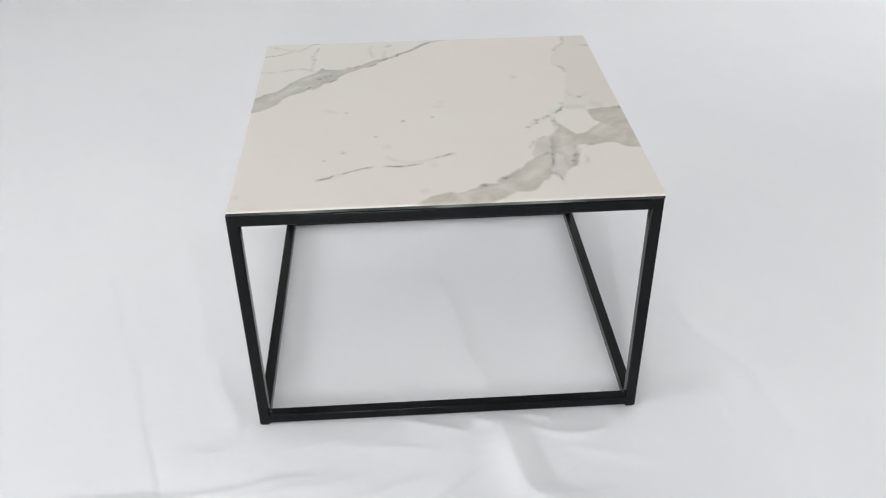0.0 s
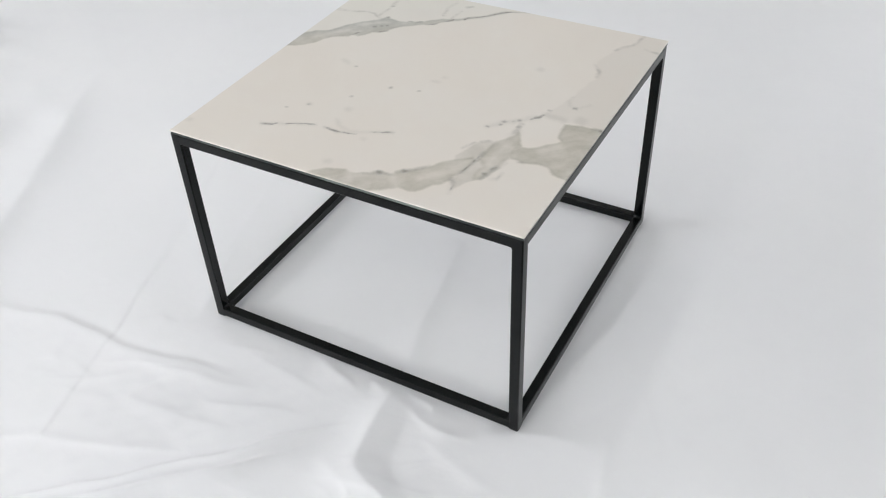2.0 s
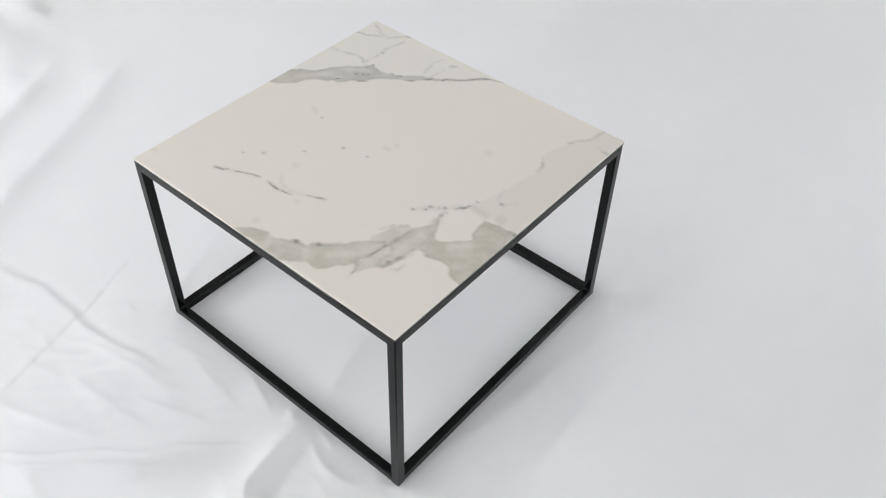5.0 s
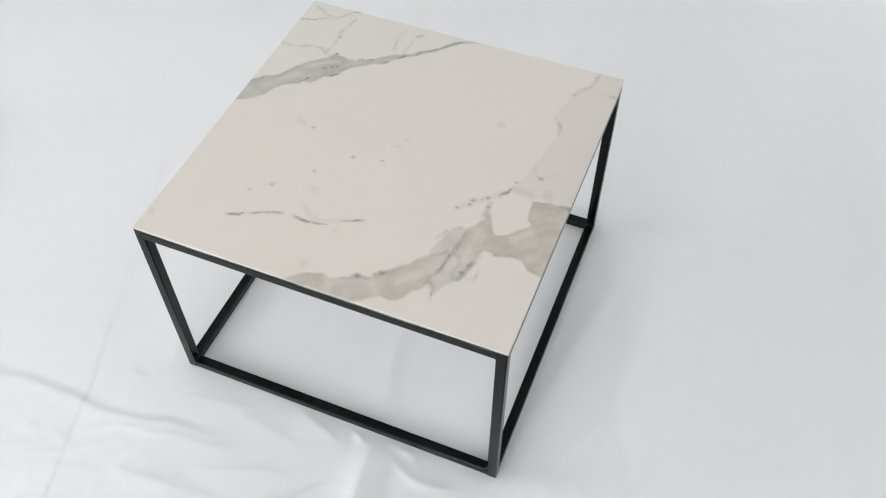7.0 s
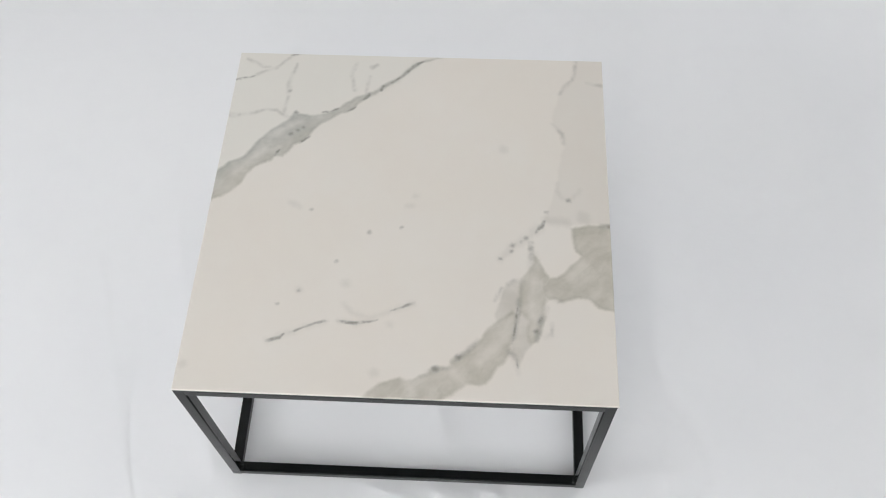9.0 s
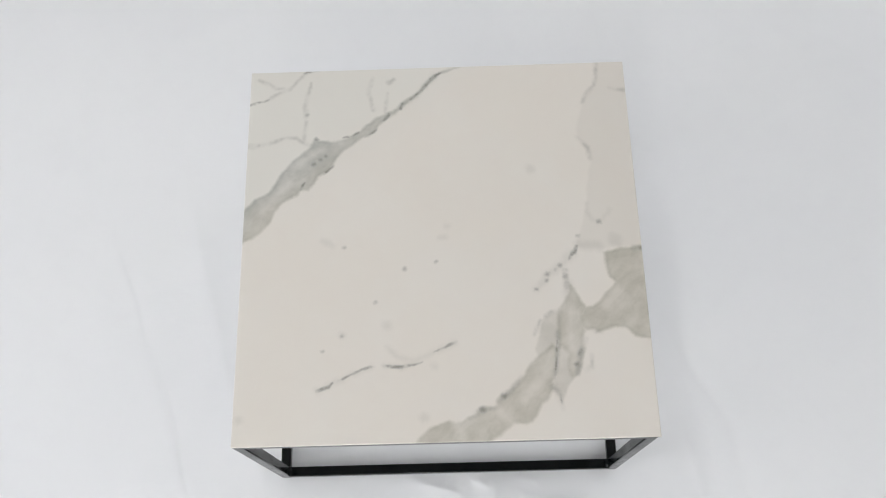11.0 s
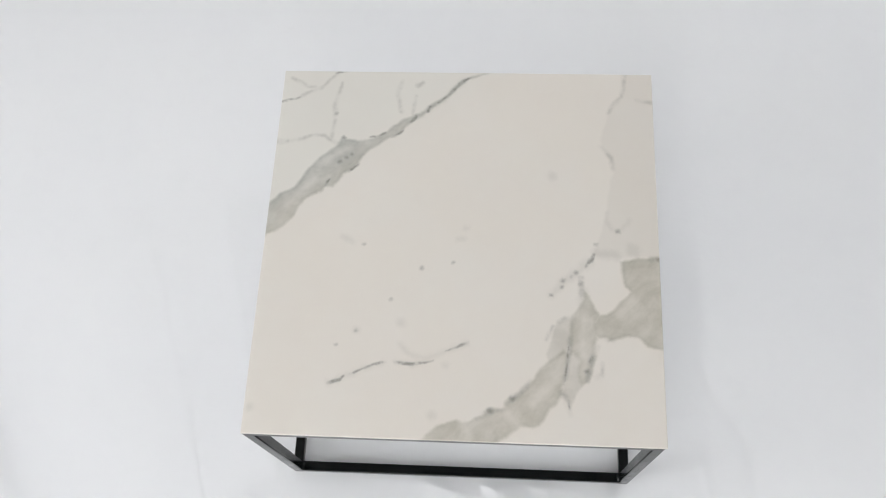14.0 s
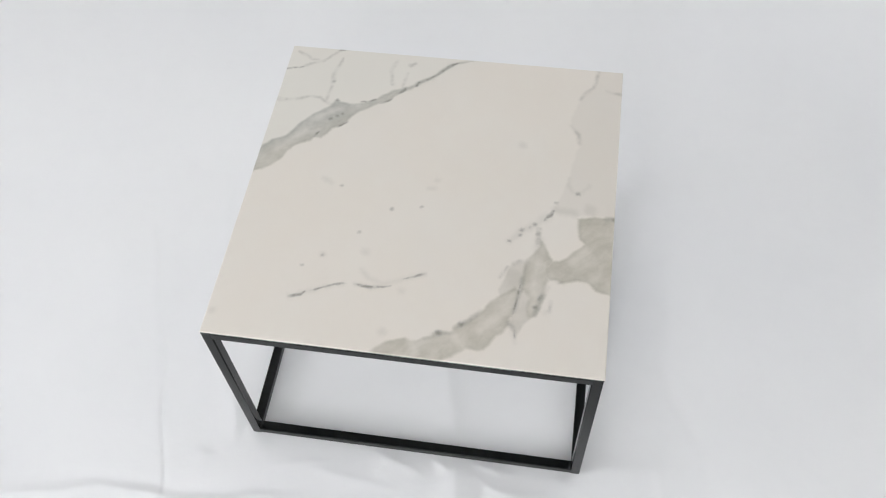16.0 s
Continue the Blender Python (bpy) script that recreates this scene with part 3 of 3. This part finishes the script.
def sheet():
    gx = spaced(-2.3, 0.03, -1.7, 0.009, -0.80, 0.0030, 0.30, 0.005, 0.62, 0.03, 2.3)
    gy = spaced(-1.9, 0.03, -0.92, 0.0030, -0.26, 0.0055, 0.35, 0.025, 2.4)
    x, y = np.meshgrid(gx, gy)
    z = 0.0014 * waves(x, y, 0.55, 1) + 0.0005 * waves(x, y, 0.16, 2)
    puckered = np.exp(-(((x + 0.15) / 0.55) ** 2 + ((y + 0.62) / 0.28) ** 2))
    z += puckered * (0.0008 * waves(x, y, 0.13, 3) + 0.0003 * waves(x, y, 0.05, 4))
    # slack gathers into a low swell before the front rail
    z += 0.010 * np.exp(-((x - 0.05) / np.where(x < 0.05, 0.40, 0.16)) ** 2 - ((y + 0.74) / 0.25) ** 2)
    for line, height, width, lean in FOLDS:
        reach = 4 * width + 0.05
        xs, ys = [p[0] for p in line], [p[1] for p in line]
        i0, i1 = np.searchsorted(gx, (min(xs) - reach, max(xs) + reach))
        j0, j1 = np.searchsorted(gy, (min(ys) - reach, max(ys) + reach))
        z[j0:j1, i0:i1] += fold_height(x[j0:j1, i0:i1], y[j0:j1, i0:i1], line, height, width, lean)
    # small creases that fan out in front of the table
    rng = np.random.default_rng(31)
    for _ in range(60):
        cx, cy = rng.uniform(-0.95, 0.30), rng.uniform(-0.92, -0.33)
        turn, long = rng.normal(0.32, 0.38), rng.uniform(0.05, 0.17)
        dx, dy = math.cos(turn) * long / 2, math.sin(turn) * long / 2
        line = ((cx - dx, cy - dy), (cx + rng.normal(0, 0.006), cy + rng.normal(0, 0.006)), (cx + dx, cy + dy))
        i0, i1 = np.searchsorted(gx, (cx - long, cx + long))
        j0, j1 = np.searchsorted(gy, (cy - long, cy + long))
        z[j0:j1, i0:i1] += fold_height(x[j0:j1, i0:i1], y[j0:j1, i0:i1], line, rng.uniform(0.0005, 0.0016), rng.uniform(0.007, 0.014), rng.uniform(-0.5, 0.5))
    # the feet press the cloth flat
    for fx in (-0.29, 0.29):
        for fy in (-0.29, 0.29):
            press = np.exp(-(np.hypot(x - fx, y - fy) / 0.028) ** 4)
            z = z * (1 - press)
    # under the rails it stays below them
    z = np.minimum(z, np.where((np.abs(np.maximum(np.abs(x), np.abs(y)) - 0.29) < 0.014), 0.0035, 1.0))
    z += CLOTH
    rows, cols = z.shape
    verts = np.stack((x, y, z), -1).reshape(-1, 3)
    k = np.arange(rows * cols).reshape(rows, cols)
    faces = np.stack((k[:-1, :-1], k[:-1, 1:], k[1:, 1:], k[1:, :-1]), -1).reshape(-1, 4)
    mesh = bpy.data.meshes.new("backdrop_cloth")
    mesh.from_pydata(verts.tolist(), [], faces.tolist())
    mesh.materials.append(COTTON)
    for f in mesh.polygons:
        f.use_smooth = True
    ob = new("backdrop_cloth", mesh)
    thick = ob.modifiers.new("thickness", "SOLIDIFY")
    thick.thickness, thick.offset = 0.0012, -1
    return tagged(ob, "white cotton cloth spread on the floor, softly creased and wrinkled", "cloth")


sheet()


def lint(x, y):
    """A curled shred of dark lint on the cloth."""
    bm = bmesh.new()
    rows = []
    for k in range(7):
        f = k / 6
        cx, cy, cz = 0.0035 * math.cos(2.2 * f), 0.0030 * math.sin(2.2 * f), 0.0012 + 0.0012 * math.sin(3.1 * f)
        r = 0.0009 * math.sin(math.pi * (0.12 + 0.76 * f))
        rows.append([bm.verts.new((cx + r * math.cos(radians(72 * j)), cy + r * math.sin(radians(72 * j)), cz + 0.6 * r * math.sin(radians(72 * j + 40)))) for j in range(5)])
    for a, b in zip(rows, rows[1:]):
        for j in range(5):
            bm.faces.new((a[j], a[(j + 1) % 5], b[(j + 1) % 5], b[j]))
    bm.faces.new(rows[0][::-1])
    bm.faces.new(rows[-1])
    ob = link_mesh("lint_shred", bm, PLASTIC, smooth=True)
    ob.location = (x, y, cloth_height(x, y))
    return tagged(ob, "tiny curled shred of dark lint lying on the white cloth", "lint")


def cloth_height(x, y):
    mesh = bpy.data.objects["backdrop_cloth"].data
    co = np.empty(len(mesh.vertices) * 3)
    mesh.vertices.foreach_get("co", co)
    co = co.reshape(-1, 3)
    return float(co[np.argmin(np.hypot(co[:, 0] - x, co[:, 1] - y)), 2])


lint(-1.562, 0.026)


# ---- coffee table ----
HALF, HEIGHT, TUBE, FOOT, SLAB = 0.300, 0.400, 0.0170, 0.0058, 0.0075
OUT_X, OUT_Y, SHIFT = 0.3004, 0.2990, -0.0014      # outer faces of the frame, a little off the middle of its top


def stroke_distance(x, y, lines):
    """Distance to the edge of tapered strokes, rows of (x, y, half width)."""
    near = np.full_like(x, 1.0)
    for line in lines:
        ends = line[1:] or ((line[0][0] + 0.0008, line[0][1], line[0][2]),)
        for (x0, y0, r0), (x1, y1, r1) in zip(line, ends):
            sx, sy = x1 - x0, y1 - y0
            h = np.clip(((x - x0) * sx + (y - y0) * sy) / (sx * sx + sy * sy), 0, 1)
            near = np.minimum(near, np.hypot(x - x0 - h * sx, y - y0 - h * sy) - r0 - h * (r1 - r0))
    return near


def patch_distance(x, y, outlines):
    """Distance to the edge of closed outlines, negative inside them."""
    near = np.full_like(x, 1.0)
    for outline in outlines:
        edge, inside = np.full_like(x, 1.0), np.zeros(x.shape, bool)
        for (x0, y0), (x1, y1) in zip(outline, outline[1:] + outline[:1]):
            sx, sy = x1 - x0, y1 - y0
            h = np.clip(((x - x0) * sx + (y - y0) * sy) / (sx * sx + sy * sy), 0, 1)
            edge = np.minimum(edge, np.hypot(x - x0 - h * sx, y - y0 - h * sy))
            if sy:
                inside ^= ((y0 > y) != (y1 > y)) & (x < x0 + (y - y0) * sx / sy)
        near = np.minimum(near, np.where(inside, -edge, edge))
    return near


def ceramic_sheet(thick, edge, count):
    """The top sheet: a fine grid with eased edges, which carries the veins."""
    g = np.linspace(-HALF + edge, HALF - edge, count)
    x, y = np.meshgrid(g, g)
    k = np.arange(count * count).reshape(count, count)
    rim = np.concatenate((k[0, :-1], k[:-1, -1], k[-1, :0:-1], k[:0:-1, 0]))
    verts = np.stack((x.ravel(), y.ravel(), np.full(x.size, HEIGHT)), -1)
    base = verts[rim]
    grow = np.array((HALF / (HALF - edge), HALF / (HALF - edge), 1.0))
    ring = base * grow - (0, 0, edge)
    foot = base * grow - (0, 0, thick)
    faces = np.stack((k[:-1, :-1], k[:-1, 1:], k[1:, 1:], k[1:, :-1]), -1).reshape(-1, 4).tolist()
    m, n0 = len(rim), count * count
    for a in range(m):
        b = (a + 1) % m
        faces.append((int(rim[b]), int(rim[a]), n0 + a, n0 + b))
        faces.append((n0 + b, n0 + a, n0 + m + a, n0 + m + b))
    faces.append(tuple(range(n0 + 2 * m - 1, n0 + m - 1, -1)))
    verts = np.concatenate((verts, ring, foot))
    mesh = bpy.data.meshes.new("tabletop")
    mesh.from_pydata(verts.tolist(), [], faces)
    mesh.materials.append(CERAMIC)
    vx = verts[:, 0] + 0.0007 * waves(verts[:, 0], verts[:, 1], 0.03, 21)
    vy = verts[:, 1] + 0.0007 * waves(verts[:, 0], verts[:, 1], 0.03, 22)
    for name in sorted({*VEINS, *PATCHES}):
        layer = mesh.attributes.new("vein_" + name, "FLOAT", "POINT")
        layer.data.foreach_set("value", np.minimum(stroke_distance(vx, vy, VEINS.get(name, ())), patch_distance(vx, vy, PATCHES.get(name, ()))))
    return new("tabletop", mesh)


def tube(axis, start, end, u, v, closed=False):
    """A square steel tube with rounded edges along an axis (0, 1 or 2), centred at u and v on the two others."""
    bm, r, h = bmesh.new(), 0.0022, TUBE / 2
    ring = []
    for k, (cu, cv) in enumerate(((1, 1), (-1, 1), (-1, -1), (1, -1))):
        for step in range(5):
            turn = radians(90 * k + 22.5 * step)
            ring.append((u + cu * (h - r) + r * math.cos(turn), v + cv * (h - r) + r * math.sin(turn)))
    ends = []
    for at in (start, end):
        ends.append([bm.verts.new({0: (at, p, q), 1: (q, at, p), 2: (p, q, at)}[axis]) for p, q in ring])
    for k in range(len(ring)):
        n = (k + 1) % len(ring)
        bm.faces.new((ends[0][k], ends[0][n], ends[1][n], ends[1][k]))
    if closed:
        bm.faces.new(ends[0][::-1])
        bm.faces.new(ends[1])
    return bm


def weld(axis, along, into, level, rise, across):
    """A small hollow fillet of weld in the corner between a rail and a leg; into and rise are signs."""
    bm, f, h = bmesh.new(), 0.0042, TUBE / 2 - 0.0016
    arc = [(f * (1 - math.sin(radians(22.5 * k))), f * (1 - math.cos(radians(22.5 * k)))) for k in range(5)]
    profile = [(-0.002, -0.002), (arc[0][0], -0.002), *arc, (-0.002, arc[-1][1])]
    sides = []
    for side in (-h, h):
        row = []
        for d, z in profile:
            p, q, w = along + into * d, across + side, level + rise * z
            row.append(bm.verts.new((p, q, w) if axis == 0 else (q, p, w)))
        sides.append(row)
    for k in range(len(profile)):
        n = (k + 1) % len(profile)
        bm.faces.new((sides[0][k], sides[0][n], sides[1][n], sides[1][k]))
    bm.faces.new(sides[0])
    bm.faces.new(sides[1])
    bmesh.ops.recalc_face_normals(bm, faces=bm.faces[:])
    return bm


def coffee_table():
    table = tagged(new("coffee_table"), "square white marble-look coffee table on a black steel frame", "coffee table")
    mid = OUT_X - TUBE / 2, OUT_Y - TUBE / 2            # middle lines of the tubes
    under = HEIGHT - SLAB       # underside of the top
    # top: thin ceramic sheet on a glass plate
    top = tagged(ceramic_sheet(0.0024, 0.0011, 361), "white ceramic top with grey marble veins")
    top.parent = table
    plate = part("glass_plate", box(-HALF + 0.0006, HALF - 0.0006, -HALF + 0.0006, HALF - 0.0006, under, HEIGHT - 0.0025, 0.0006, 1), GLASS, top, "dark grey-green glass plate under the ceramic")
    plate.data.materials.append(BACKING)
    for f in plate.data.polygons:
        f.material_index = 1 if f.normal.z < -0.9 else 0
    for sx in (-1, 1):
        for sy in (-1, 1):
            x, y = sx * mid[0] + SHIFT, sy * mid[1]
            leg = part("leg", tube(2, FOOT, under - 0.0006, x, y, True), COAT, table, rounded=True)
            h = TUBE / 2
            foot = joined(box(x - h + 0.0008, x + h - 0.0008, y - h + 0.0008, y + h - 0.0008, CLOTH + 0.0028, FOOT + 0.0015, 0.0010, 2),
                          box(x - h + 0.0022, x + h - 0.0022, y - h + 0.0022, y + h - 0.0022, CLOTH, CLOTH + 0.0032, 0.0010, 2))
            part("foot_cap", foot, PLASTIC, leg, "black plastic foot cap")
    # rails run a little way into the legs, with welded corners
    for name, z, rise in (("top_rail", under - 0.0008 - TUBE / 2, -1), ("bottom_rail", FOOT + 0.0004 + TUBE / 2, 1)):
        for s in (-1, 1):
            for axis, shift in ((0, SHIFT), (1, 0.0)):
                across = mid[1 - axis] * s * 0.9997 + (SHIFT if axis else 0.0)
                end = mid[axis] - TUBE / 2
                u, v = (across, z) if axis == 0 else (z, across)
                welds = [weld(axis, shift + e * end, -e, z + rise * TUBE / 2, rise, across) for e in (-1, 1)]
                part(name, joined(tube(axis, shift - end - 0.004, shift + end + 0.004, u, v), *welds), COAT, table, rounded=True)
    return table


coffee_table()
